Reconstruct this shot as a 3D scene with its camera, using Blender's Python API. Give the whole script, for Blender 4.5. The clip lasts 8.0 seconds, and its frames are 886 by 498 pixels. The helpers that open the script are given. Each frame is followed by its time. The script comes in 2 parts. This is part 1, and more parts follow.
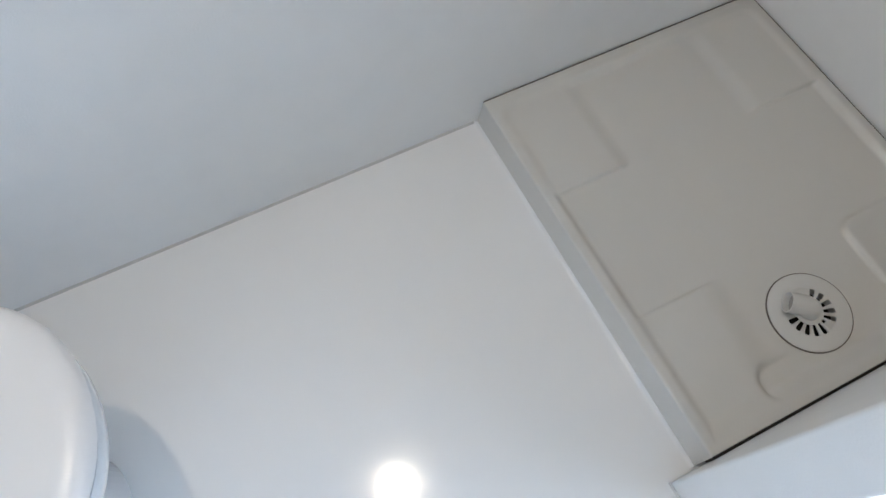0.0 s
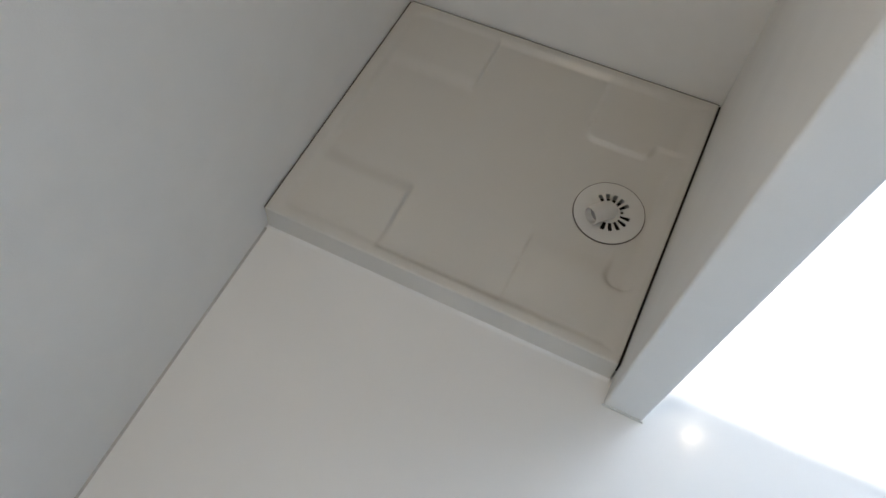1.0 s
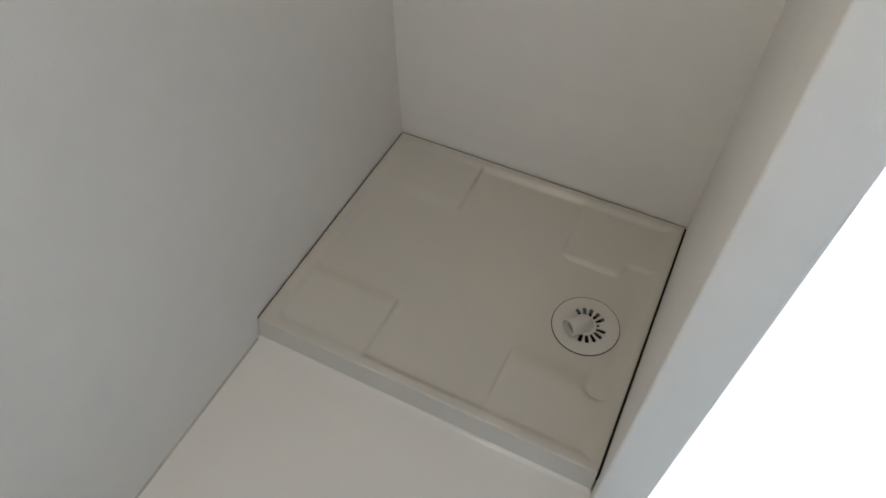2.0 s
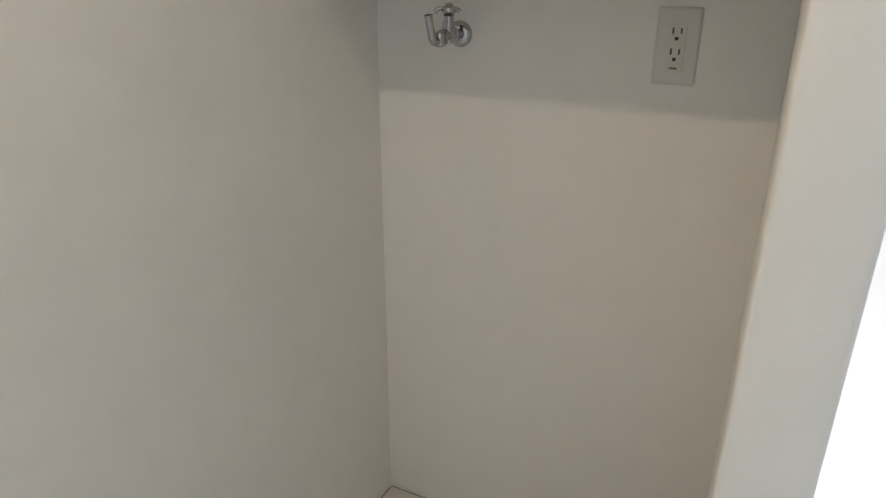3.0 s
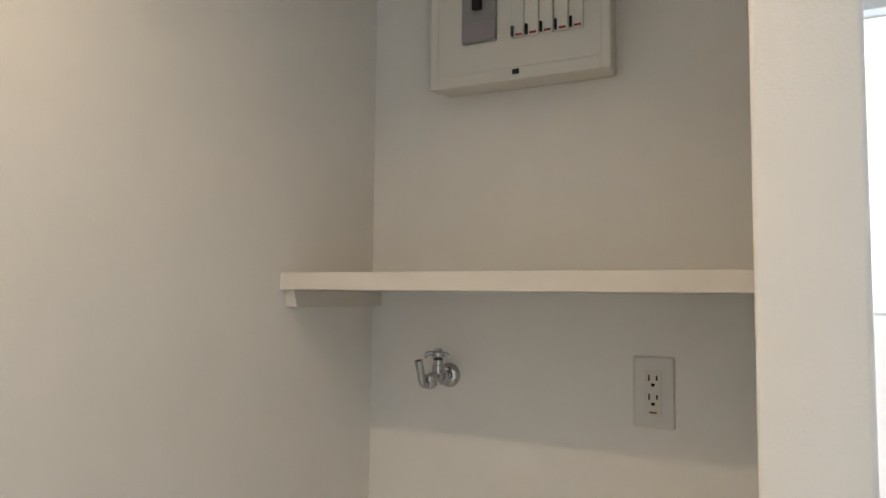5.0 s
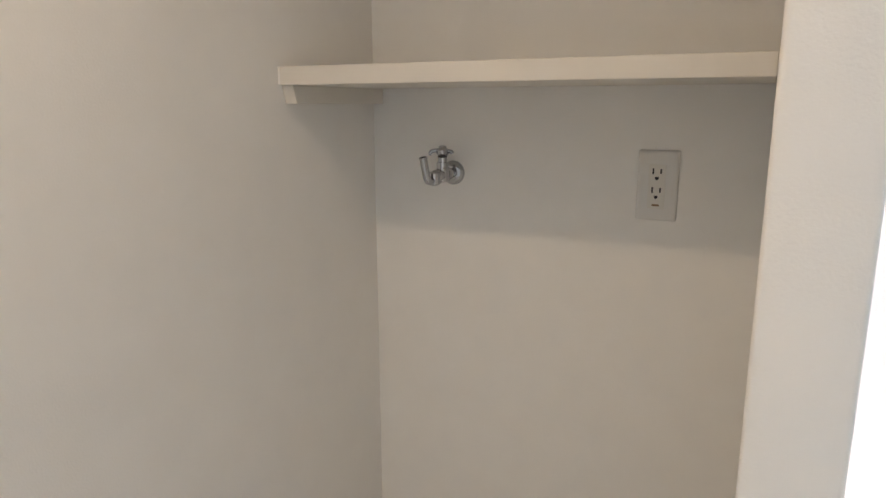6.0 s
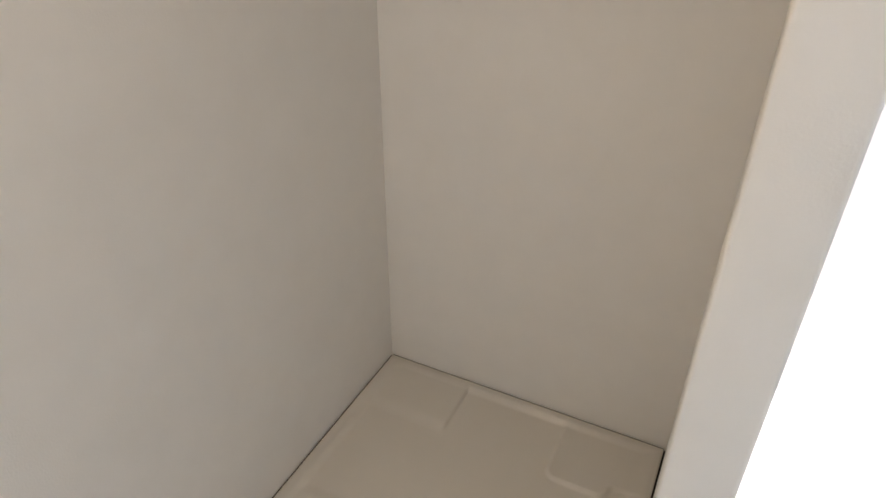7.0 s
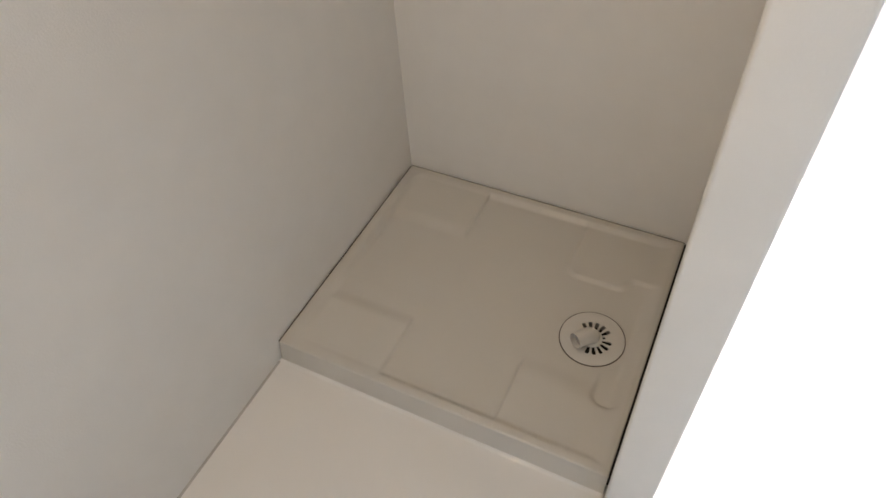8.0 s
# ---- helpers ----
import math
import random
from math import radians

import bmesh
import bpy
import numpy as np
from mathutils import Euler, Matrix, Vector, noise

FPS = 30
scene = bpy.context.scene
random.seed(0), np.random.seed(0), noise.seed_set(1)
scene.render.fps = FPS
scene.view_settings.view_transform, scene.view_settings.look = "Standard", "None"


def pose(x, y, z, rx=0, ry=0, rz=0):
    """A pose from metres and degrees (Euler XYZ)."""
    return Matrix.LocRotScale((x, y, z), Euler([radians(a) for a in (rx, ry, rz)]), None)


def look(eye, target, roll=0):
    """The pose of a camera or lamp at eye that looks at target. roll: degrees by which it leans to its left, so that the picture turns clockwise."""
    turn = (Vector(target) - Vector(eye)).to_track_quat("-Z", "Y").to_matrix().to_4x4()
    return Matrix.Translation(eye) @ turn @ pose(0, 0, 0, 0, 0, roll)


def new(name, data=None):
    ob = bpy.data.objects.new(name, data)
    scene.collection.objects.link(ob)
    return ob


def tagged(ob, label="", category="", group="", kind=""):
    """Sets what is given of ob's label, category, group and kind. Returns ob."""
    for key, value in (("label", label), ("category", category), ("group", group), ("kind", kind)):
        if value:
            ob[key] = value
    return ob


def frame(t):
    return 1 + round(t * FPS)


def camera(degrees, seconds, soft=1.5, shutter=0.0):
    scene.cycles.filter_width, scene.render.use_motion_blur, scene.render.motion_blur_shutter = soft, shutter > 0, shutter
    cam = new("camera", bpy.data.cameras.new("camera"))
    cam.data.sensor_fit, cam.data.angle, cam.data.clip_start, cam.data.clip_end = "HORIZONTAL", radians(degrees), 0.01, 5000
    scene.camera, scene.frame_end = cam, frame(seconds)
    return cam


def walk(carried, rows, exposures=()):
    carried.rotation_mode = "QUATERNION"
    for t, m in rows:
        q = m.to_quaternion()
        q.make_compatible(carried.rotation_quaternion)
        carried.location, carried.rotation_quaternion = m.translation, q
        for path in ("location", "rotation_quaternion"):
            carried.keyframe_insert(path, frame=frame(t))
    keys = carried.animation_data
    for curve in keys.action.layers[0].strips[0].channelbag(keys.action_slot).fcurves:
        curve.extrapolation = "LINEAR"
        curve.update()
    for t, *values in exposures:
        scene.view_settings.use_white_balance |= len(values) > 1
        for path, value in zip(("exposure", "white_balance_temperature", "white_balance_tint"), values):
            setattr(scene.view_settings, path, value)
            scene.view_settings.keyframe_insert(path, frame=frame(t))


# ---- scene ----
cam = camera(66.96, 8.0, soft=1.5)
PATH = [
    (0.0, pose(0.706, -1.072, 1.112, 25.524, 0.214, 63.746)),
    (0.2, pose(0.678, -1.052, 1.135, 25.164, 0.432, 54.719)),
    (0.5, pose(0.662, -1.057, 1.155, 25.973, 1.677, 39.436)),
    (0.8, pose(0.657, -1.076, 1.183, 26.382, 1.945, 28.392)),
    (1.0, pose(0.660, -1.092, 1.203, 27.488, 1.420, 26.475)),
    (1.2, pose(0.669, -1.105, 1.212, 28.474, 0.944, 26.354)),
    (1.5, pose(0.681, -1.112, 1.224, 30.101, 0.883, 26.924)),
    (1.8, pose(0.690, -1.120, 1.240, 35.129, 0.657, 26.067)),
    (2.0, pose(0.697, -1.139, 1.255, 37.986, 0.502, 26.404)),
    (2.2, pose(0.710, -1.161, 1.276, 41.448, 1.211, 26.808)),
    (2.75, pose(0.737, -1.195, 1.297, 58.700, 0.450, 26.600)),
    (3.3, pose(0.754, -1.217, 1.309, 76.776, -0.404, 26.235)),
    (3.5, pose(0.758, -1.214, 1.321, 80.717, -0.032, 26.253)),
    (3.8, pose(0.758, -1.224, 1.333, 84.652, -0.168, 26.400)),
    (4.0, pose(0.759, -1.227, 1.340, 87.388, -0.367, 26.655)),
    (4.2, pose(0.761, -1.231, 1.341, 89.823, -1.014, 26.247)),
    (4.75, pose(0.761, -1.231, 1.357, 94.300, -0.700, 25.800)),
    (5.3, pose(0.759, -1.228, 1.366, 90.984, -0.239, 25.403)),
    (5.4, pose(0.757, -1.228, 1.360, 88.960, -0.336, 25.220)),
    (5.5, pose(0.755, -1.228, 1.353, 87.376, -0.433, 25.036)),
    (5.8, pose(0.753, -1.226, 1.347, 81.562, -0.386, 25.593)),
    (6.0, pose(0.753, -1.224, 1.337, 77.892, 0.059, 25.830)),
    (6.5, pose(0.754, -1.215, 1.331, 67.193, 0.142, 26.392)),
    (6.7, pose(0.754, -1.215, 1.319, 62.833, -0.135, 26.675)),
    (7.0, pose(0.750, -1.214, 1.318, 57.282, -0.432, 26.375)),
    (7.2, pose(0.752, -1.203, 1.310, 53.889, 0.213, 26.312)),
    (7.5, pose(0.751, -1.203, 1.302, 48.064, 1.824, 26.102)),
    (7.7, pose(0.753, -1.208, 1.292, 45.207, 2.622, 26.421)),
    (8.0, pose(0.751, -1.214, 1.279, 41.937, 2.846, 25.782)),
]
EXPOSURE = [(0.0, 0.46, 5600, 13), (0.2, 0.37, 5680, 13), (0.45, 0.08, 5870, 13), (1.0, 0.00, 6020, 13), (2.2, -0.03, 6330, 13),
            (3.3, -0.02, 6850, 13), (4.2, -0.02, 7000, 14), (5.3, 0.08, 7100, 16), (6.5, 0.15, 7100, 18.5), (8.0, 0.15, 7050, 18.5)]
walk(cam, PATH, EXPOSURE)

# ---- plan, metres: x along the alcove's back wall, y into it, z up ----
WING_IN, WING_OUT, WING_FRONT = 0.753, 0.8255, -0.701
CEIL = 2.2
SOUTH, EAST, WINDOW_Y = -2.15, 3.6, 0.35
WIN_X0, WIN_X1, WIN_Z1 = 0.86, 3.2, 2.0
SUN_AZ, SUN_EL = 30.0, 58.1

# ---- world, sun, lamps ----
world = bpy.data.worlds.new("sky")
scene.world = world
world.use_nodes = True
wn = world.node_tree.nodes
sky = wn.new("ShaderNodeTexSky")
sky.sky_type = "NISHITA"
sky.sun_disc = False
sky.sun_elevation = radians(SUN_EL)
sky.sun_rotation = radians(SUN_AZ)
world.node_tree.links.new(sky.outputs[0], wn["Background"].inputs[0])
wn["Background"].inputs[1].default_value = 0.12

sun_data = bpy.data.lights.new("sun", "SUN")
sun_data.energy, sun_data.angle, sun_data.color = 2.8, radians(0.53), (1.0, 0.92, 0.82)
sun = new("sun", sun_data)
a, e = radians(SUN_AZ), radians(SUN_EL)
sun.matrix_world = look((math.sin(a) * math.cos(e) * 20, math.cos(a) * math.cos(e) * 20, math.sin(e) * 20), (0, 0, 0))

sky_lamp = bpy.data.lights.new("window_daylight", "AREA")
sky_lamp.shape, sky_lamp.size, sky_lamp.size_y = "RECTANGLE", WIN_X1 - WIN_X0, WIN_Z1
sky_lamp.energy, sky_lamp.color = 18.5, (0.50, 0.74, 1.0)
ob = new("window_daylight", sky_lamp)
ob.matrix_world = look(((WIN_X0 + WIN_X1) / 2, WINDOW_Y + 0.06, WIN_Z1 / 2), ((WIN_X0 + WIN_X1) / 2, -2, WIN_Z1 / 2))


def downlight_lamp(x, y, watts):
    data = bpy.data.lights.new("downlight_bulb", "AREA")
    data.shape, data.size, data.spread = "DISK", 0.06, radians(142)
    data.energy, data.color = watts, (1.0, 0.80, 0.55)
    lamp = new("downlight_bulb", data)
    lamp.matrix_world = look((x, y, 2.145), (x, y, 0))
    return lamp


LAMPS = [(0.30, -1.125), (1.36, 0.03)]
downlight_lamp(*LAMPS[0], 3.4)
downlight_lamp(*LAMPS[1], 0.35)


# ---- materials ----
def material(name, colour, rough=0.5, metal=0.0, vary=0.06, vary_scale=3.0, bump=0.0, bump_scale=300.0,
             coat=0.0, rough_vary=0.0, fine="NOISE"):
    """A surface with a slow drift of tone, fine relief and uneven gloss."""
    m = bpy.data.materials.new(name)
    m.use_nodes = True
    n, l = m.node_tree.nodes, m.node_tree.links
    b = n["Principled BSDF"]
    b.inputs["Roughness"].default_value = rough
    b.inputs["Metallic"].default_value = metal
    b.inputs["Coat Weight"].default_value = coat
    b.inputs["Coat Roughness"].default_value = 0.08
    co = n.new("ShaderNodeTexCoord")
    big = n.new("ShaderNodeTexNoise")
    big.inputs["Scale"].default_value, big.inputs["Detail"].default_value = vary_scale, 5.0
    l.new(co.outputs["Object"], big.inputs["Vector"])
    mix = n.new("ShaderNodeMix")
    mix.data_type = "RGBA"
    mix.inputs[6].default_value = (*[c * (1 - vary) for c in colour], 1)
    mix.inputs[7].default_value = (*[min(1, c * (1 + vary)) for c in colour], 1)
    l.new(big.outputs["Fac"], mix.inputs[0])
    l.new(mix.outputs[2], b.inputs["Base Color"])
    if rough_vary:
        mr = n.new("ShaderNodeMapRange")
        mr.inputs[3].default_value, mr.inputs[4].default_value = rough - rough_vary, rough + rough_vary
        l.new(big.outputs["Fac"], mr.inputs[0])
        l.new(mr.outputs[0], b.inputs["Roughness"])
    if bump:
        if fine == "VORONOI":
            tex = n.new("ShaderNodeTexVoronoi")
            out = tex.outputs["Distance"]
        else:
            tex = n.new("ShaderNodeTexNoise")
            tex.inputs["Detail"].default_value = 4.0
            out = tex.outputs["Fac"]
        tex.inputs["Scale"].default_value = bump_scale
        l.new(co.outputs["Object"], tex.inputs["Vector"])
        bp = n.new("ShaderNodeBump")
        bp.inputs["Strength"].default_value, bp.inputs["Distance"].default_value = bump, 0.002
        l.new(out, bp.inputs["Height"])
        l.new(bp.outputs["Normal"], b.inputs["Normal"])
    return m


def glowing(name, colour, strength):
    m = bpy.data.materials.new(name)
    m.use_nodes = True
    b = m.node_tree.nodes["Principled BSDF"]
    b.inputs["Base Color"].default_value = (0.8, 0.8, 0.8, 1)
    b.inputs["Emission Color"].default_value = (*colour, 1)
    b.inputs["Emission Strength"].default_value = strength
    return m


def glass(name):
    m = bpy.data.materials.new(name)
    m.use_nodes = True
    b = m.node_tree.nodes["Principled BSDF"]
    b.inputs["Base Color"].default_value = (0.95, 0.98, 0.97, 1)
    b.inputs["Roughness"].default_value = 0.02
    b.inputs["Transmission Weight"].default_value = 1.0
    b.inputs["IOR"].default_value = 1.45
    return m


M_WALL = material("white vinyl wallpaper", (0.89, 0.88, 0.85), 0.75, vary=0.032, vary_scale=13, bump=0.20, bump_scale=340)
# invented dark tone for the unseen east wall, to weaken light bounced onto the west wall
M_BOUNCE_CUT = material("greige tone to cut bounce light", (0.34, 0.31, 0.27), 0.75, vary=0.04, vary_scale=6, bump=0.10, bump_scale=560)
M_CEIL = material("white ceiling paper", (0.84, 0.835, 0.81), 0.85, vary=0.02, bump=0.2, bump_scale=300)
M_FLOOR = material("white vinyl flooring", (0.86, 0.855, 0.835), 0.125, vary=0.03, vary_scale=4, bump=0.02, bump_scale=60,
                   rough_vary=0.03)
M_PAN = material("ivory white moulded plastic", (0.665, 0.648, 0.603), 0.23, vary=0.025, vary_scale=7, bump=0.03, bump_scale=35,
                 rough_vary=0.06)
M_DRAIN = material("white drain plastic", (0.70, 0.69, 0.655), 0.32, vary=0.03, vary_scale=40)
M_BLACK = material("black drain cavity", (0.014, 0.011, 0.009), 0.7, vary=0.1)
# shade of the elbow's inside, put into a grey colour
M_BORE_SHADE = material("grey shade inside elbow", (0.34, 0.33, 0.315), 0.6, vary=0.1)
M_SEAL = material("brown-grey rubber", (0.17, 0.15, 0.125), 0.6, vary=0.2, vary_scale=30)
M_RUBBER = material("dark grey rubber", (0.05, 0.05, 0.05), 0.6, vary=0.1)
M_SHELF = material("cream laminate board", (0.77, 0.735, 0.67), 0.42, vary=0.03, vary_scale=9, bump=0.03, bump_scale=120)
M_CAULK = material("grey sealant", (0.52, 0.50, 0.47), 0.6, vary=0.1, vary_scale=20)
M_GAP = material("dark brown-grey joint", (0.10, 0.09, 0.08), 0.7, vary=0.15, vary_scale=15)
M_TRIM = material("white plastic trim", (0.74, 0.73, 0.70), 0.4, vary=0.03)
M_CHROME = material("chrome", (0.47, 0.48, 0.50), 0.06, metal=1.0, vary=0.02, vary_scale=60, rough_vary=0.03)
M_PLATE = material("white switch plastic", (0.73, 0.72, 0.695), 0.35, vary=0.02, vary_scale=30)
M_INSERT = material("warm white socket plastic", (0.72, 0.70, 0.65), 0.3, vary=0.02, vary_scale=30)
M_SLOT = material("black slot", (0.006, 0.006, 0.006), 0.6, vary=0.1)
M_BROWN = material("brown printed mark", (0.22, 0.13, 0.06), 0.5, vary=0.1, vary_scale=400)
M_BOARD = material("off-white moulded panel plastic", (0.74, 0.73, 0.68), 0.4, vary=0.025, vary_scale=12)
M_LILAC = material("greyish lilac label", (0.34, 0.30, 0.34), 0.5, vary=0.08, vary_scale=90)
M_RED = material("dark red mark", (0.28, 0.03, 0.03), 0.5, vary=0.08, vary_scale=90)
M_GREYP = material("grey breaker plastic", (0.30, 0.30, 0.30), 0.45, vary=0.05, vary_scale=40)
M_CERAMIC = material("white glazed ceramic", (0.80, 0.80, 0.79), 0.08, vary=0.015, coat=0.5)
M_SEAT = material("warm white toilet plastic", (0.80, 0.78, 0.75), 0.28, vary=0.02, vary_scale=8)
M_ALU = material("white aluminium window frame", (0.70, 0.71, 0.72), 0.4, vary=0.03, vary_scale=15)
M_GLASS = glass("clear window glass")
M_CONCRETE = material("pale sunlit concrete", (0.84, 0.835, 0.82), 0.9, vary=0.08, vary_scale=1.2, bump=0.3, bump_scale=25)
M_HAZE = glowing("bright hazy sky", (0.95, 0.98, 1.0), 1.35)
M_BULB = glowing("warm lamp diffuser", (1.0, 0.8, 0.55), 6.0)


# ---- building helpers ----
def mesh_from(name, bm, mat, smooth=False, angle=None):
    me = bpy.data.meshes.new(name)
    bm.normal_update()
    bm.to_mesh(me)
    bm.free()
    me.materials.append(mat)
    if smooth:
        me.shade_smooth()
        if angle:
            me.set_sharp_from_angle(angle=radians(angle))
    return me


def part(name, bm, mat, parent=None, label="", smooth=False, angle=40):
    """Links a bmesh as one mesh object, under a thing or part if one is given."""
    ob = new(name, mesh_from(name, bm, mat, smooth, angle))
    if parent is not None:
        ob.parent = parent
    return tagged(ob, label)


def thing(name, label, category, at=(0, 0, 0), group="", kind=""):
    ob = new(name)
    ob.location = at
    return tagged(ob, label, category, group, kind)


def box(x0, x1, y0, y1, z0, z1, bevel=0.0, segments=2, bm=None):
    bm = bm or bmesh.new()
    res = bmesh.ops.create_cube(bm, size=1)
    m = Matrix.Translation(((x0 + x1) / 2, (y0 + y1) / 2, (z0 + z1) / 2)) @ Matrix.Diagonal((x1 - x0, y1 - y0, z1 - z0, 1))
    bmesh.ops.transform(bm, matrix=m, verts=res["verts"])
    if bevel:
        edges = list({ed for v in res["verts"] for ed in v.link_edges})
        bmesh.ops.bevel(bm, geom=edges, offset=bevel, segments=segments, profile=0.5, affect="EDGES")
    return bm


def loft(rings, bm=None, cap_start=True, cap_end=True):
    """Skins closed rings of points, each of the same count."""
    bm = bm or bmesh.new()
    rows = [[bm.verts.new(p) for p in ring] for ring in rings]
    k = len(rows[0])
    for r0, r1 in zip(rows, rows[1:]):
        for i in range(k):
            bm.faces.new((r0[i], r0[(i + 1) % k], r1[(i + 1) % k], r1[i]))
    if cap_start:
        bm.faces.new(rows[0][::-1])
    if cap_end:
        bm.faces.new(rows[-1])
    bmesh.ops.recalc_face_normals(bm, faces=bm.faces)
    return bm


def circle(centre, axis, radius, k=24):
    axis = Vector(axis).normalized()
    side = axis.orthogonal().normalized()
    up = axis.cross(side)
    c = Vector(centre)
    return [c + radius * (math.cos(2 * math.pi * i / k) * side + math.sin(2 * math.pi * i / k) * up) for i in range(k)]


def lathe(centre, axis, profile, k=32, bm=None, caps=True):
    """A turned form: profile rows of (distance along the axis, radius)."""
    ax = Vector(axis).normalized()
    return loft([circle(Vector(centre) + ax * d, ax, r, k) for d, r in profile], bm, caps, caps)


def pipe(points, radius, k=18, bm=None, hollow=0.0):
    """A round tube along a smooth line through the points; hollow: the bore's radius at its end."""
    pts = [Vector(p) for p in points]
    ref = Vector((0.13, 0.21, 0.97))
    rings = []

    def ring(i, r, back=0.0):
        t = (pts[min(i + 1, len(pts) - 1)] - pts[max(i - 1, 0)]).normalized()
        s = t.cross(ref).normalized()
        u = s.cross(t)
        return [pts[i] - back * t + r * (math.cos(2 * math.pi * j / k) * s + math.sin(2 * math.pi * j / k) * u) for j in range(k)]

    for i in range(len(pts)):
        rings.append(ring(i, radius))
    if hollow:
        last = len(pts) - 1
        rings.append(ring(last, hollow))
        rings.append(ring(last, hollow, 0.6 * (pts[-1] - pts[0]).length if len(pts) < 4 else 0.016))
    return loft(rings, bm)


def arc_points(p0, p1, p2, n=8):
    """A quadratic curve from p0 to p2, drawn towards p1."""
    p0, p1, p2 = Vector(p0), Vector(p1), Vector(p2)
    return [(1 - t) ** 2 * p0 + 2 * t * (1 - t) * p1 + t * t * p2 for t in (i / n for i in range(n + 1))]


# ---- large structure ----
def slab(name, x0, x1, y0, y1, z0, z1, mat, label, category, bevel=0.0):
    return tagged(part(name, box(x0, x1, y0, y1, z0, z1, bevel), mat), label, category, kind="structure")


slab("floor", -0.1, EAST + 0.1, SOUTH - 0.1, WINDOW_Y + 0.1, -0.1, 0.0, M_FLOOR, "glossy white vinyl sheet floor", "floor")
slab("wall_west", -0.1, 0.0, SOUTH - 0.1, 0.1, 0.0, CEIL, M_WALL, "plain white papered wall", "wall")
slab("wall_north", 0.0, WING_IN, 0.0, 0.1, 0.0, CEIL, M_WALL, "white papered back wall of the laundry alcove", "wall")
tagged(part("wall_wing", box(WING_IN, WING_OUT, WING_FRONT, WINDOW_Y + 0.1, 0.0, CEIL, 0.0055, 4), M_WALL, None, "", True, 40),
       "thin white papered partition beside the alcove", "wall", kind="structure")
slab("wall_south", 0.0, EAST, SOUTH - 0.1, SOUTH, 0.0, CEIL, M_WALL, "plain white papered wall behind the toilet", "wall")
# out of view; closes the room and is kept dark so it bounces little light
slab("wall_east", EAST, EAST + 0.1, SOUTH - 0.1, WINDOW_Y + 0.1, 0.0, CEIL, M_BOUNCE_CUT, "unseen plain side wall, toned dark to cut bounced light", "wall")
slab("ceiling", -0.1, EAST + 0.1, SOUTH - 0.1, WINDOW_Y + 0.1, CEIL, CEIL + 0.1, M_CEIL, "plain white ceiling", "ceiling")

bm = box(WING_OUT, WIN_X0, WINDOW_Y, WINDOW_Y + 0.1, 0, CEIL)
box(WIN_X1, EAST, WINDOW_Y, WINDOW_Y + 0.1, 0, CEIL, bm=bm)
box(WIN_X0, WIN_X1, WINDOW_Y, WINDOW_Y + 0.1, WIN_Z1, CEIL, bm=bm)
tagged(part("wall_window", bm, M_WALL), "white wall round a full-height window", "wall", kind="structure")

# the outside: a pale terrace that runs out to the horizon
tagged(part("ground", box(-400, 400, -400, 800, -0.3, -0.006), M_CONCRETE), "pale sunlit concrete terrace outside the window",
       "ground", kind="structure")


# hazy bright distance beyond the terrace
tagged(part("backdrop", box(-150, 150, 90, 90.5, -0.2, 45), M_HAZE), "bright hazy white sky in the distance", "sky", kind="structure")


def build_window():
    w = thing("window_1", "full-height sliding window with white aluminium frame", "window", kind="structure")
    y0, y1 = WINDOW_Y + 0.02, WINDOW_Y + 0.08
    f = 0.035
    part("window_frame", box(WIN_X0, WIN_X0 + f, y0, y1, 0.0, WIN_Z1, 0.003), M_ALU, w)
    part("window_frame", box(WIN_X1 - f, WIN_X1, y0, y1, 0.0, WIN_Z1, 0.003), M_ALU, w)
    part("window_frame", box(WIN_X0 + f, WIN_X1 - f, y0, y1, WIN_Z1 - f, WIN_Z1, 0.003), M_ALU, w)
    part("window_sill", box(WIN_X0 + f, WIN_X1 - f, y0, y1, -0.005, 0.0012), M_ALU, w)
    mid = (WIN_X0 + WIN_X1) / 2
    part("meeting_stile", box(mid - 0.025, mid + 0.025, y0 + 0.01, y1 - 0.01, 0.0012, WIN_Z1 - f, 0.003), M_ALU, w)
    for x0, x1 in ((WIN_X0 + f, mid - 0.025), (mid + 0.025, WIN_X1 - f)):
        p = part("pane", box(x0, x1, y1 - 0.014, y1 - 0.010, -0.002, WIN_Z1 - f), M_GLASS, w)
        p.visible_shadow = False


build_window()

# sealant where the wall meets the floor, and the low trim round the partition's foot
bm = loft([[(0.0, y, 0.0), (0.004, y, 0.0), (0.0022, y, 0.0022), (0.0, y, 0.004)] for y in (SOUTH, -0.66)])
tagged(part("trim_west", bm, M_CAULK), "thin grey sealant line along the foot of the wall", "trim", kind="structure")
bm = box(WING_IN - 0.002, WING_OUT + 0.002, WING_FRONT - 0.003, WING_FRONT - 0.0002, 0.0, 0.007, 0.0008)
tagged(part("trim_wing", bm, M_TRIM), "low white plastic trim at the partition's foot", "trim", kind="structure")


# ---- the washing machine pan ----
PAN_X0, PAN_X1, PAN_Y0, PAN_Y1, PAN_H = 0.0042, 0.7483, -0.6435, -0.0042, 0.059
DRAIN_X, DRAIN_Y, DRAIN_R = 0.627, -0.347, 0.0700
FLOOR_Z = 0.0405


def smooth(a, b, v):
    t = np.clip((v - a) / (b - a), 0, 1)
    return t * t * (3 - 2 * t)


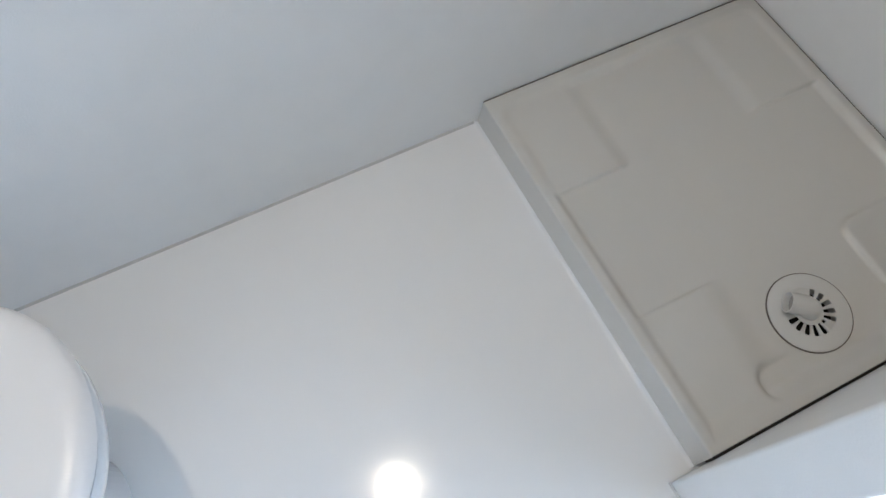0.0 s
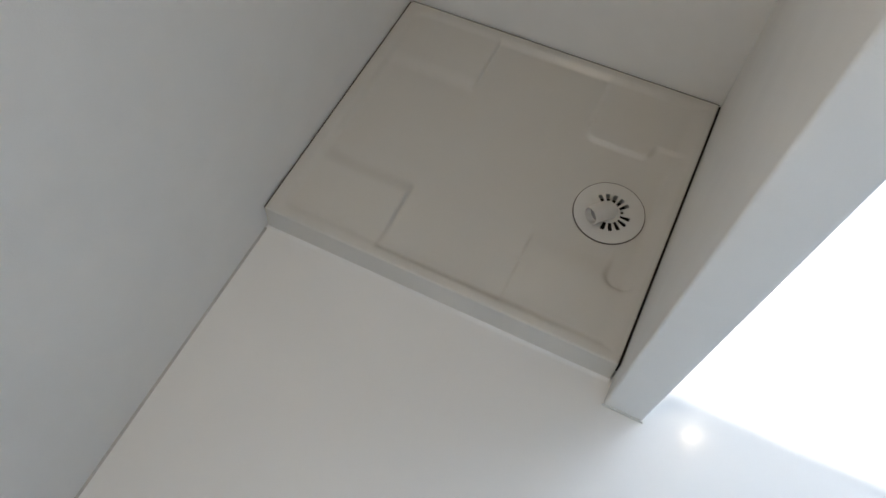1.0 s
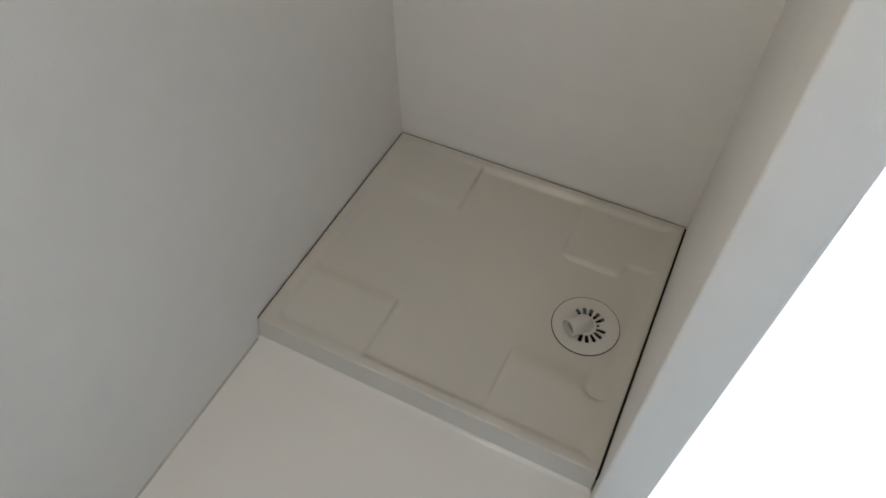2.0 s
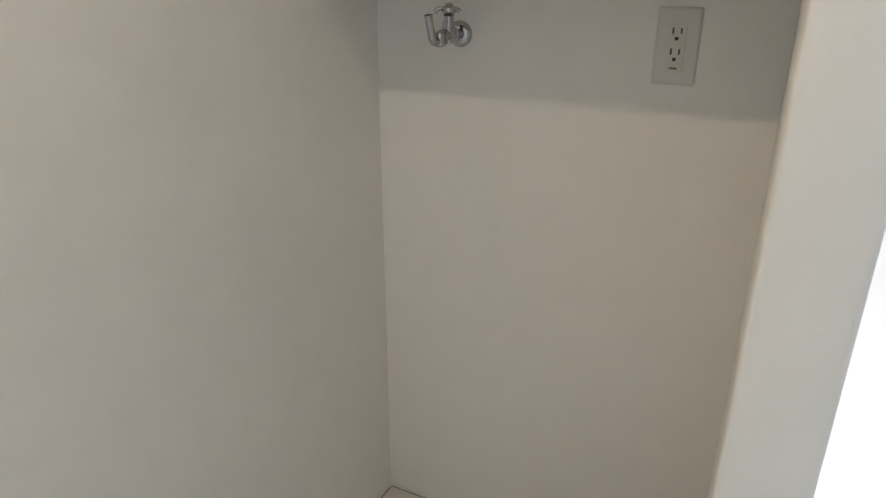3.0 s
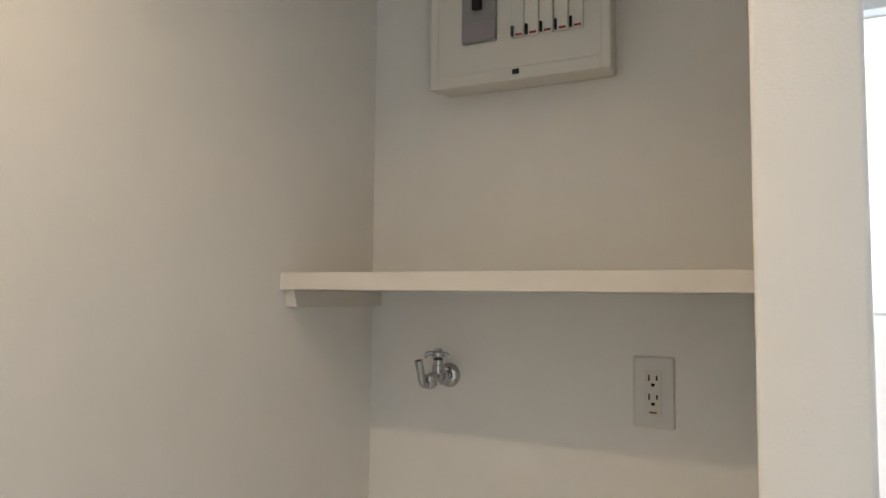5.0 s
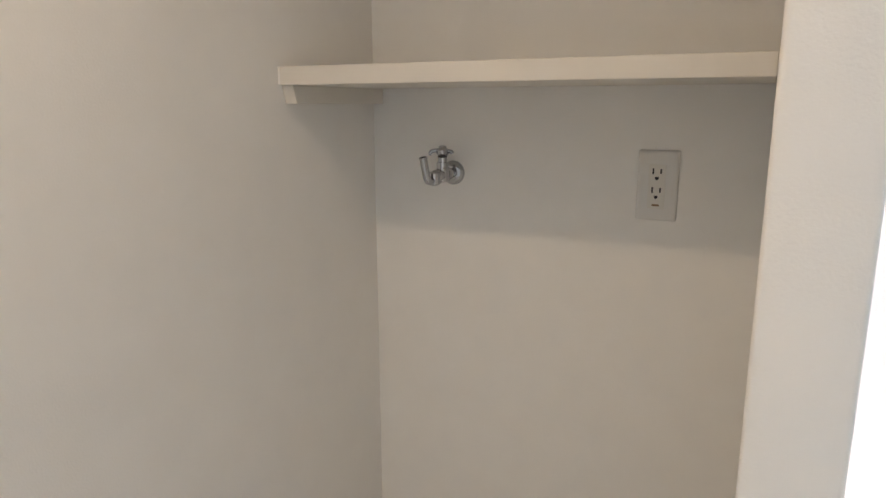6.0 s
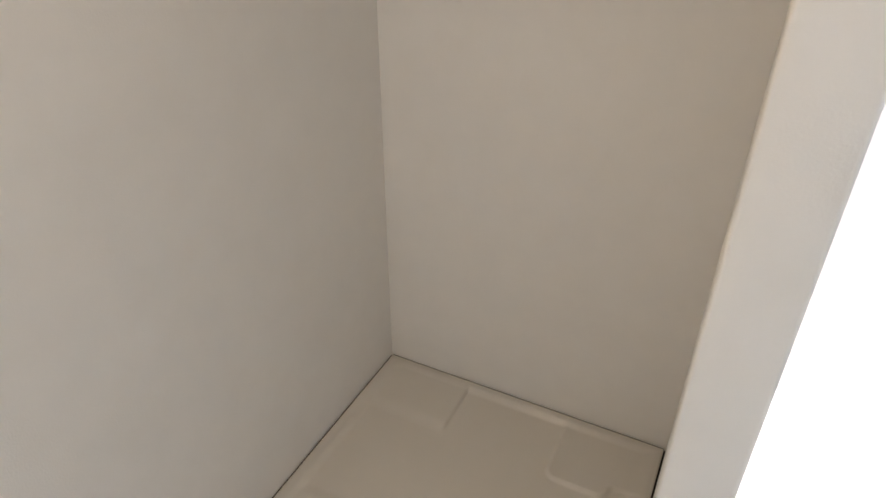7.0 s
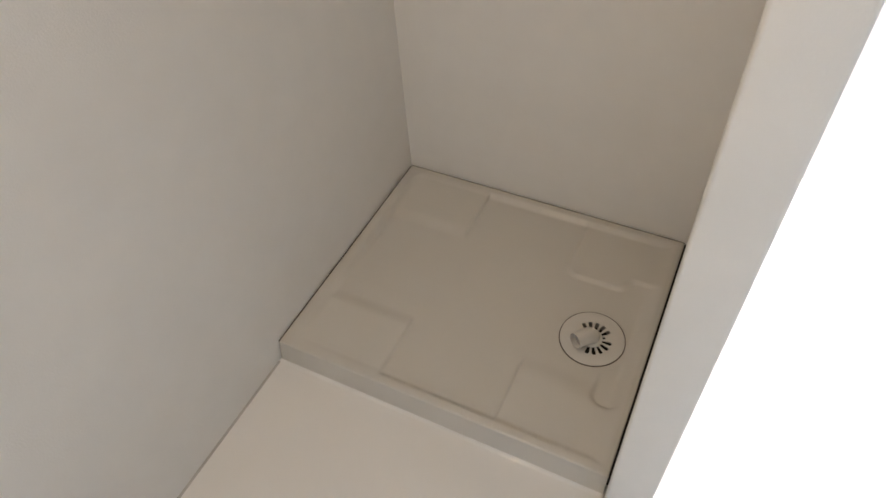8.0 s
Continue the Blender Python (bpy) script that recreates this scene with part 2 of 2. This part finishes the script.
def rounded_box(x, y, x0, x1, y0, y1, r):
    """Signed distance to a rectangle with rounded corners, negative within."""
    dx = np.abs(x - (x0 + x1) / 2) - (x1 - x0) / 2 + r
    dy = np.abs(y - (y0 + y1) / 2) - (y1 - y0) / 2 + r
    return np.minimum(np.maximum(dx, dy), 0) + np.hypot(np.maximum(dx, 0), np.maximum(dy, 0)) - r


def blend_min(a, b, k):
    h = np.clip(0.5 + 0.5 * (b - a) / k, 0, 1)
    return b * (1 - h) + a * h - k * h * (1 - h)


def pan_height(x, y):
    # the sunken floor falls towards the drain and runs up gently to the far side
    away = np.hypot(x - DRAIN_X, (y - DRAIN_Y) * 1.1)
    fall = np.maximum(0.010 * (y - DRAIN_Y + 0.2 * (DRAIN_X - x)), -0.010 * (y - DRAIN_Y))
    z = FLOOR_Z + 0.0045 * smooth(0.09, 0.30, away) + fall * smooth(0.03, 0.14, away)
    z = z + 0.0035 * (1 - smooth(0.10, 0.30, x)) * (1 - smooth(0.09, 0.20, np.abs(y + 0.32)))
    # four raised corner pads: those on the far side ramp up gently along y, with crisp side edges
    side = 1 - smooth(-0.0032, 0.0032, x - 0.2455 + 0.004 * smooth(-0.47, -0.455, y) - 0.006 * smooth(-0.3, -0.2, y))
    ramp = np.maximum(1 - smooth(-0.490, -0.450, y), smooth(-0.195, -0.155, y))
    left = side * ramp
    # near the drain: a pad that ramps up gently, cut by a short tongue of the sunken floor
    tongue = rounded_box(x, y, 0.668, 0.732, -0.500, -0.36, 0.026)
    fr = smooth(-0.0035, 0.0035, x - 0.509) * (1 - smooth(-0.500, -0.442, y)) * smooth(-0.005, 0.010, tongue)
    br = blend_min(rounded_box(x, y, 0.515, 0.660, -0.196, 0.02, 0.025), rounded_box(x, y, 0.60, 0.77, -0.160, 0.02, 0.02), 0.018)
    right = np.maximum(fr, 1 - smooth(-0.006, 0.006, br))
    pad = np.maximum(left, right)
    z = z - 0.003 * (1 - smooth(-0.006, 0.004, tongue)) * (1 - smooth(-0.46, -0.40, y))
    z = z * (1 - pad) + np.where(x > 0.4, 0.0515, 0.0557) * pad
    # rim
    inner = rounded_box(x, y, PAN_X0 + 0.026, PAN_X1 + 0.06, PAN_Y0 + 0.018, PAN_Y1 - 0.018, 0.03)
    rim = np.maximum(smooth(-0.016, 0.003, inner), smooth(PAN_X1 - 0.048, PAN_X1 - 0.010, x))
    z = z * (1 - rim) + PAN_H * rim
    # the well under the drain cover
    well = 1 - smooth(0.047, 0.052, np.hypot(x - DRAIN_X, y - DRAIN_Y))
    z = z - 0.03 * well
    # rounded outer edge
    front, others = y - PAN_Y0, np.minimum(np.minimum(x - PAN_X0, PAN_X1 - x), PAN_Y1 - y)
    drop = 0.0
    for edge, r in ((front, 0.0045), (others, 0.0025)):
        e = np.clip(r - edge, 0, r)
        drop = np.maximum(drop, r - np.sqrt(np.maximum(r * r - e * e, 0)))
    return z - drop


def build_pan():
    pan = thing("washing_machine_pan", "shallow ivory white plastic washing machine pan on the floor", "drip pan")
    near = [0.0, 0.0004, 0.0012, 0.0025, 0.0045, 0.007, 0.010]
    xs = np.unique(np.round(np.concatenate([PAN_X0 + np.array(near), np.arange(PAN_X0 + 0.0125, PAN_X1 - 0.011, 0.0026), PAN_X1 - np.array(near)]), 6))
    ys = np.unique(np.round(np.concatenate([PAN_Y0 + np.array(near), np.arange(PAN_Y0 + 0.0125, PAN_Y1 - 0.011, 0.0026), PAN_Y1 - np.array(near)]), 6))
    gx, gy = np.meshgrid(xs, ys)
    gz = pan_height(gx, gy)
    nx, ny = len(xs), len(ys)
    verts = [tuple(v) for v in np.stack([gx, gy, gz], -1).reshape(-1, 3)]
    faces = [(j * nx + i, j * nx + i + 1, (j + 1) * nx + i + 1, (j + 1) * nx + i) for j in range(ny - 1) for i in range(nx - 1)]
    loop = [i for i in range(nx)] + [j * nx + nx - 1 for j in range(1, ny)]
    loop += [(ny - 1) * nx + i for i in range(nx - 2, -1, -1)] + [j * nx for j in range(ny - 2, 0, -1)]
    base = len(verts)
    for i in loop:
        v = verts[i]
        verts.append((v[0], v[1] - (0.011 if v[1] < PAN_Y0 + 1e-4 else 0.0), 0.0))
    k = len(loop)
    faces += [(loop[i], base + i, base + (i + 1) % k, loop[(i + 1) % k]) for i in range(k)]
    me = bpy.data.meshes.new("basin")
    me.from_pydata(verts, [], faces)
    me.materials.append(M_PAN)
    me.shade_smooth()
    me.set_sharp_from_angle(angle=radians(60))
    ob = new("basin", me)
    ob.parent = pan
    part("gap_strip", box(PAN_X1 + 0.0003, WING_IN - 0.0004, PAN_Y0 + 0.003, PAN_Y1 - 0.001, 0.02, 0.0550), M_BLACK, pan, "black strip closing the gap to the partition")
    part("gap_strip", box(0.0004, PAN_X0 - 0.0003, PAN_Y0 + 0.003, PAN_Y1 - 0.001, 0.01, 0.0555), M_GAP, pan, "dark brown-grey joint along the wall")
    part("gap_strip", box(PAN_X0, PAN_X1, PAN_Y1 + 0.0003, -0.0004, 0.01, 0.0555), M_GAP, pan, "dark brown-grey joint along the wall")
    # a glossy bead of sealant along the foot of the front edge
    y = PAN_Y0 - 0.0105
    curve = [(y - 0.009 * (1 - math.sin(q)), 0.007 * (1 - math.cos(q))) for q in (math.pi / 2 * i / 10 for i in range(9))]
    prof = [(y + 0.0012, 0.0)] + curve + [(y + 0.0012, curve[-1][1])]
    part("sealant_bead", loft([[(x, p, q) for p, q in prof] for x in (PAN_X0, PAN_X1)]), M_FLOOR, pan, "thin white bead of sealant", True, 60)
    return pan


washer_pan = build_pan()


def build_drain(pan):
    top = FLOOR_Z + 0.0035
    at = Matrix.Translation((DRAIN_X, DRAIN_Y, 0))

    def sub(name, bm, mat, parent, label="", smoothed=True, angle=35):
        bmesh.ops.transform(bm, matrix=at, verts=bm.verts)
        return part(name, bm, mat, parent, label, smoothed, angle)

    # slotted cover: outer ring, hub and the bars between the slots
    rings = [circle((0, 0, top - 0.004), (0, 0, 1), DRAIN_R, 64), circle((0, 0, top - 0.0006), (0, 0, 1), DRAIN_R, 64),
             circle((0, 0, top), (0, 0, 1), DRAIN_R - 0.001, 64), circle((0, 0, top + 0.0004), (0, 0, 1), 0.0431, 64),
             circle((0, 0, top - 0.003), (0, 0, 1), 0.0426, 64)]
    cover = sub("drain_cover", loft(rings, None, False, False), M_DRAIN, pan, "round white drain cover with radial slots")
    sub("hub", lathe((0, 0, top - 0.003), (0, 0, 1), [(0, 0.0225), (0.003, 0.0225), (0.0034, 0.022)], 48), M_DRAIN, cover)
    slots = 16
    for i in range(slots):
        mid = 2 * math.pi * (i + 0.5) / slots
        ux, uy = math.cos(mid), math.sin(mid)
        steps = ((0.0220, 0.0017), (0.0388, 0.0031), (0.0414, 0.0041), (0.0432, 0.0062))
        outline = [(ux * q - uy * h, uy * q + ux * h) for q, h in steps] + [(ux * q + uy * h, uy * q - ux * h) for q, h in steps[::-1]]
        pts = [[(u, v, z) for u, v in outline] for z in (top - 0.003, top + 0.0002)]
        sub("bar", loft(pts), M_DRAIN, cover, smoothed=False)
    web = []
    for z in (top - 0.003, top + 0.0001):
        arc = [math.radians(148 + 8.7 * q) for q in range(14)]
        web.append([(0.0218 * math.cos(q), 0.0218 * math.sin(q), z) for q in arc] + [(0.0428 * math.cos(q), 0.0428 * math.sin(q), z) for q in arc[::-1]])
    sub("web", loft(web), M_DRAIN, cover, smoothed=False)
    # one slot is half closed by a broad spoke
    spoke = []
    for z in (top - 0.003, top + 0.0010):
        arc = [math.radians(12 + 5 * q) for q in range(5)]
        spoke.append([(0.0285 * math.cos(q), 0.0285 * math.sin(q), z) for q in arc] + [(0.0428 * math.cos(q), 0.0428 * math.sin(q), z) for q in arc[::-1]])
    sub("spoke", loft(spoke), M_DRAIN, cover, smoothed=False)
    sub("trap", lathe((0, 0, FLOOR_Z - 0.022), (0, 0, 1), [(0, 0.0468), (0.002, 0.0468)], 40), M_BLACK, pan, "black empty trap below the drain cover")
    bm = loft([circle((0, 0, z), (0, 0, 1), r, 64) for z, r in ((top - 0.004, DRAIN_R + 0.0002), (top - 0.0014, DRAIN_R + 0.0002),
                                                             (top - 0.0010, DRAIN_R + 0.0017), (top - 0.004, DRAIN_R + 0.0024))], None, False, False)
    sub("gasket", bm, M_SEAL, pan, "brown-grey seal round the drain cover")
    # hose elbow, leaning out of the hub
    ux, uy = -0.58, -0.81
    line = [(0.004 * ux, 0.004 * uy, top - 0.001), (0.004 * ux, 0.004 * uy, top + 0.004)]
    line += arc_points((0.004 * ux, 0.004 * uy, top + 0.006), (0.006 * ux, 0.006 * uy, top + 0.018), (0.018 * ux, 0.018 * uy, top + 0.0210), 8)[1:]
    line += [(0.028 * ux, 0.028 * uy, top + 0.0225), (0.049 * ux, 0.049 * uy, top + 0.0255)]
    elbow = sub("elbow", pipe(line, 0.0182, 26, hollow=0.0163), M_DRAIN, pan, "short white hose elbow", angle=50)
    # disc set back in the mouth, its grey stands for the shade in the pipe
    bore = Vector((0.040 * ux, 0.040 * uy, top + 0.0243))
    sub("bore", lathe(bore, (ux, uy, 0.14), [(-0.004, 0.0158), (-0.0035, 0.0162)], 26), M_BORE_SHADE, elbow, "grey disc for the shade inside the hose elbow")
    bm = lathe((0.002 * ux, 0.002 * uy, top), (0, 0, 1), [(0, 0.0242), (0.002, 0.0240), (0.0040, 0.0215), (0.0045, 0.017)], 36)
    sub("collar", bm, M_DRAIN, elbow)


build_drain(washer_pan)


# ---- shelf and cleat ----
SHELF_Y, SHELF_Z0, SHELF_Z1 = -0.302, 1.3705, 1.4005


def build_shelf():
    s = thing("wall_shelf", "cream laminate shelf board spanning the alcove", "shelf")
    part("board", box(0.001, WING_IN - 0.001, SHELF_Y + 0.0012, -0.001, SHELF_Z0, SHELF_Z1, 0.001), M_SHELF, s)
    part("edge_band", box(0.001, WING_IN - 0.001, SHELF_Y - 0.0004, SHELF_Y + 0.001, SHELF_Z0 + 0.0006, SHELF_Z1 - 0.0006, 0.0004), M_SHELF, s,
         "cream edge strip")
    part("end_strip", box(0.0005, 0.0042, SHELF_Y - 0.0014, SHELF_Y + 0.0010, SHELF_Z0 + 0.0002, SHELF_Z1 - 0.0002, 0.0004), M_WALL, s,
         "thin white filler strip at the board's end")
    # cleat with a sloped front end
    y0, y1, z0, z1 = SHELF_Y + 0.016, -0.001, 1.340, SHELF_Z0 - 0.0005
    bm = loft([[(x, y0 - 0.009, z1), (x, y0, z0 + 0.001), (x, y0 + 0.001, z0), (x, y1, z0), (x, y1, z1)] for x in (0.0008, 0.024)])
    bmesh.ops.bevel(bm, geom=list(bm.edges), offset=0.0004, segments=1, profile=0.5, affect="EDGES")
    part("cleat", bm, M_SHELF, s, "cream wooden cleat below the board")
    return s


build_shelf()


# ---- tap ----
def build_tap():
    x, z = 0.1845, 1.2050
    t = thing("washing_machine_tap", "small chrome washing machine tap on the wall", "tap", (x, 0, z))
    bm = lathe((0, 0, 0), (0, -1, 0), [(0.0005, 0.0240), (0.003, 0.0243), (0.007, 0.0225), (0.011, 0.0170), (0.0125, 0.011)], 32)
    part("flange", bm, M_CHROME, t, smooth=True)
    bm = lathe((0, 0, 0), (0, -1, 0), [(0.010, 0.0095), (0.026, 0.0095), (0.028, 0.0125), (0.036, 0.0125), (0.038, 0.010), (0.070, 0.010),
                                       (0.072, 0.0125), (0.080, 0.0125), (0.083, 0.0105)], 28)
    part("body", bm, M_CHROME, t, smooth=True, angle=30)
    bm = lathe((0, -0.052, 0), (0, 0, 1), [(-0.014, 0.008), (-0.012, 0.0125), (0.012, 0.0125), (0.014, 0.0115), (0.024, 0.0115), (0.0245, 0.009),
                                           (0.034, 0.0085), (0.0342, 0.005), (0.042, 0.005)], 28)
    part("valve", bm, M_CHROME, t, smooth=True, angle=30)
    bm = lathe((0, -0.052, 0.0335), (0, 0, 1), [(0, 0.0092), (0.004, 0.0092)], 24)
    part("packing_ring", bm, M_RUBBER, t, "dark ring under the handle", True)
    h = thing("handle", "", "")
    h.parent = t
    bm = lathe((0, -0.052, 0.0375), (0, 0, 1), [(0, 0.009), (0.003, 0.0122), (0.010, 0.0122), (0.0125, 0.0095), (0.0145, 0.0075), (0.0175, 0.0072), (0.0190, 0.004)], 24)
    part("hub", bm, M_CHROME, h, smooth=True)
    bm = pipe([(0.019, -0.047, 0.0410), (0.017, -0.0475, 0.0445), (0.010, -0.050, 0.0465), (0, -0.052, 0.047), (-0.012, -0.058, 0.047), (-0.018, -0.061, 0.0460),
               (-0.0215, -0.063, 0.0420), (-0.0220, -0.0635, 0.0375)], 0.0040, 12)
    part("lever", bm, M_CHROME, h, smooth=True)
    bm = lathe((-0.002, -0.084, -0.003), (0, 0, 1), [(-0.015, 0.006), (-0.011, 0.0125), (0.009, 0.0125), (0.012, 0.009)], 26)
    part("joint", bm, M_CHROME, t, smooth=True)
    line = arc_points((-0.002, -0.084, -0.004), (-0.0035, -0.110, -0.018), (-0.0035, -0.117, 0.012), 10) + [(-0.0045, -0.1205, 0.026), (-0.0055, -0.123, 0.038)]
    bm = pipe(line, 0.0073, 18, hollow=0.0058)
    part("spout", bm, M_CHROME, t, smooth=True)
    bm = lathe((-0.0052, -0.1222, 0.035), (-0.08, -0.2, 0.97), [(0, 0.0073), (0.0006, 0.0082), (0.0028, 0.0082), (0.0034, 0.0073)], 18, caps=False)
    part("spout_lip", bm, M_CHROME, t, smooth=True)
    return t


build_tap()


# ---- socket ----
def build_socket():
    s = thing("wall_socket", "white double earthed wall socket below the shelf", "socket", (0.5804, 0, 1.1987))
    w, h = 0.0351, 0.0621
    rings = []
    for y, inset in ((-0.0004, 0.0), (-0.0022, 0.0), (-0.0040, 0.0008), (-0.0052, 0.0026), (-0.0058, 0.0055)):
        x1, z1, r = w - inset, h - inset, 0.004
        ring = []
        for cx, cz, a0 in ((x1 - r, z1 - r, 0), (-x1 + r, z1 - r, 90), (-x1 + r, -z1 + r, 180), (x1 - r, -z1 + r, 270)):
            ring += [(cx + r * math.cos(radians(a0 + q)), y, cz + r * math.sin(radians(a0 + q))) for q in (0, 30, 60, 90)]
        rings.append(ring)
    part("plate", loft(rings), M_PLATE, s, smooth=True, angle=50)
    module = part("module", box(-0.0155, 0.0135, -0.0068, -0.0050, -0.041, 0.037, 0.0007), M_INSERT, s, "warm white socket module")
    for z in (0.0252, -0.0078):
        for dx, tall in ((-0.0066, 0.0052), (0.0066, 0.0042)):
            part("slot", box(dx - 0.0012 - 0.0014, dx - 0.0012 + 0.0014, -0.0071, -0.0066, z - tall, z + tall), M_SLOT, module)
        # the earth pin's hole: round below, flat above
        ring = [(-0.0012 + 0.0031 * math.cos(q), 0.0031 * math.sin(q)) for q in (math.pi * (1 + i / 10) for i in range(11))] + [(0.0019, 0.0026), (-0.0043, 0.0026)]
        part("earth_hole", loft([[(u, y, z - 0.0122 + v) for u, v in ring] for y in (-0.0066, -0.0071)]), M_SLOT, module)
    part("mark", box(-0.0076, 0.0052, -0.0070, -0.0066, -0.0362, -0.0328), M_BROWN, module, "small brown printed bar")
    return s


build_socket()


# ---- distribution board ----
def build_board():
    b = thing("distribution_board", "off-white plastic electrical distribution board on the wall", "fuse box", (0.349, 0, 1.7635))
    w, h, d = 0.177, 0.325, 0.080
    part("back_box", box(-w + 0.006, w - 0.006, -0.055, -0.0005, 0.006, h - 0.006, 0.004), M_BOARD, b)
    # cover as four bevelled rails round a recessed field
    cover = thing("cover", "", "")
    cover.parent = b
    rail = 0.020
    part("rail", box(-w, -w + rail, -d, -0.050, 0, h, 0.0045, 3), M_BOARD, cover)
    part("rail", box(w - rail, w, -d, -0.050, 0, h, 0.0045, 3), M_BOARD, cover)
    part("rail", box(-w + rail - 0.004, w - rail + 0.004, -d + 0.0005, -0.050, 0.0004, rail + 0.006, 0.0045, 3), M_BOARD, cover)
    part("rail", box(-w + rail - 0.004, w - rail + 0.004, -d + 0.0005, -0.050, h - rail - 0.0004, h - 0.0004, 0.0045, 3), M_BOARD, cover)
    part("field", box(-w + rail - 0.002, w - rail + 0.002, -d + 0.0018, -0.052, rail, h - rail), M_BOARD, cover)
    part("latch", box(-0.0045, 0.0085, -d - 0.0022, -d + 0.002, 0.0100, 0.0195, 0.0008), M_SLOT, b, "small black latch")
    # breakers behind the field's opening
    y = -d + 0.0018
    main = part("main_breaker", box(-0.105, -0.036, y - 0.010, y + 0.002, 0.080, 0.215, 0.002), M_GREYP, b, "grey main breaker")
    part("rating_label", box(-0.102, -0.040, y - 0.0106, y - 0.0096, 0.0835, 0.118), M_LILAC, main, "greyish lilac label")
    part("toggle", box(-0.080, -0.062, y - 0.021, y - 0.009, 0.140, 0.165, 0.002), M_SLOT, main)
    for row, z0 in enumerate((0.078, 0.158)):
        for i in range(5):
            x0 = -0.006 + i * 0.0275
            brk = part("breaker", box(x0, x0 + 0.0255, y - 0.008, y + 0.002, z0, z0 + 0.070, 0.0015), M_BOARD, b)
            part("toggle", box(x0 + 0.002, x0 + 0.006, y - 0.014, y - 0.007, z0 + 0.001, z0 + 0.020, 0.0006), M_SLOT, brk)
            part("mark", box(x0 + 0.009, x0 + 0.022, y - 0.0086, y - 0.0078, z0 + 0.002, z0 + 0.006), M_RED, brk, "dark red bar")
    return b


build_board()


# ---- toilet ----
def d_outline(cx, cy, r, back, z, k=28):
    """A rounded front with straight sides running back."""
    def full(v):
        return math.copysign(abs(v) ** 0.94, v)

    pts = [(cx + r * full(math.cos(a)), cy + r * full(math.sin(a)), z) for a in (math.pi * i / k for i in range(k + 1))]
    return [(cx + r, back, z)] + pts + [(cx - r, back, z)]


def build_toilet():
    cx, cy, back = 0.392, -1.518, -1.86
    t = thing("toilet", "white toilet with its lid closed", "toilet")
    rings = []
    for z, r, dy in ((0.0, 0.095, -0.045), (0.012, 0.098, -0.043), (0.10, 0.092, -0.050), (0.20, 0.110, -0.035), (0.30, 0.150, -0.008),
                     (0.355, 0.172, 0.0), (0.375, 0.174, 0.0), (0.380, 0.171, 0.0)):
        rings.append(d_outline(cx, cy + dy, r, back - 0.02, z))
    part("bowl", loft(rings), M_CERAMIC, t, smooth=True, angle=50)

    def pad(z0, z1, r, edge):
        return loft([d_outline(cx, cy, r - i, back + i, z) for z, i in
                     ((z0, edge * 0.6), (z0 + edge * 0.4, 0.0), (z1 - edge, 0.0), (z1 - edge * 0.45, edge * 0.35), (z1 - edge * 0.12, edge * 0.9), (z1, edge * 2.0))])
    part("seat", pad(0.383, 0.396, 0.172, 0.005), M_SEAT, t, smooth=True, angle=50)
    part("lid", pad(0.397, 0.428, 0.181, 0.014), M_SEAT, t, "closed warm white lid", True, 50)
    for sx in (-0.07, 0.07):
        part("hinge", lathe((cx + sx - 0.02, back - 0.012, 0.410), (1, 0, 0), [(0, 0.012), (0.04, 0.012)], 16), M_SEAT, t, smooth=True)
    part("tank", box(cx - 0.19, cx + 0.19, SOUTH + 0.01, back - 0.03, 0.37, 0.80, 0.03, 4), M_CERAMIC, t, smooth=True)
    part("tank_lid", box(cx - 0.195, cx + 0.195, SOUTH + 0.006, back - 0.022, 0.801, 0.83, 0.012, 3), M_CERAMIC, t, smooth=True)
    part("flush_lever", pipe([(cx + 0.19, back - 0.07, 0.72), (cx + 0.215, back - 0.07, 0.72), (cx + 0.222, back - 0.05, 0.715), (cx + 0.222, back, 0.70)], 0.006, 12),
         M_CHROME, t, smooth=True)
    return t


build_toilet()


# ---- ceiling lamps ----
def build_downlight(x, y):
    lamp = thing("ceiling_light", "small round white surface-mounted ceiling light, lit", "ceiling light", (x, y, CEIL), "ceiling lights")
    bm = loft([circle((0, 0, z), (0, 0, 1), r, 40) for z, r in ((-0.0005, 0.075), (-0.040, 0.075), (-0.045, 0.071), (-0.045, 0.056), (-0.030, 0.053))],
              None, True, False)
    part("housing", bm, M_TRIM, lamp, smooth=True, angle=40)
    part("diffuser", lathe((0, 0, -0.036), (0, 0, 1), [(0, 0.050), (0.004, 0.052)], 36), M_BULB, lamp, "glowing warm diffuser")
    return lamp


for lx, ly in LAMPS:
    build_downlight(lx, ly)
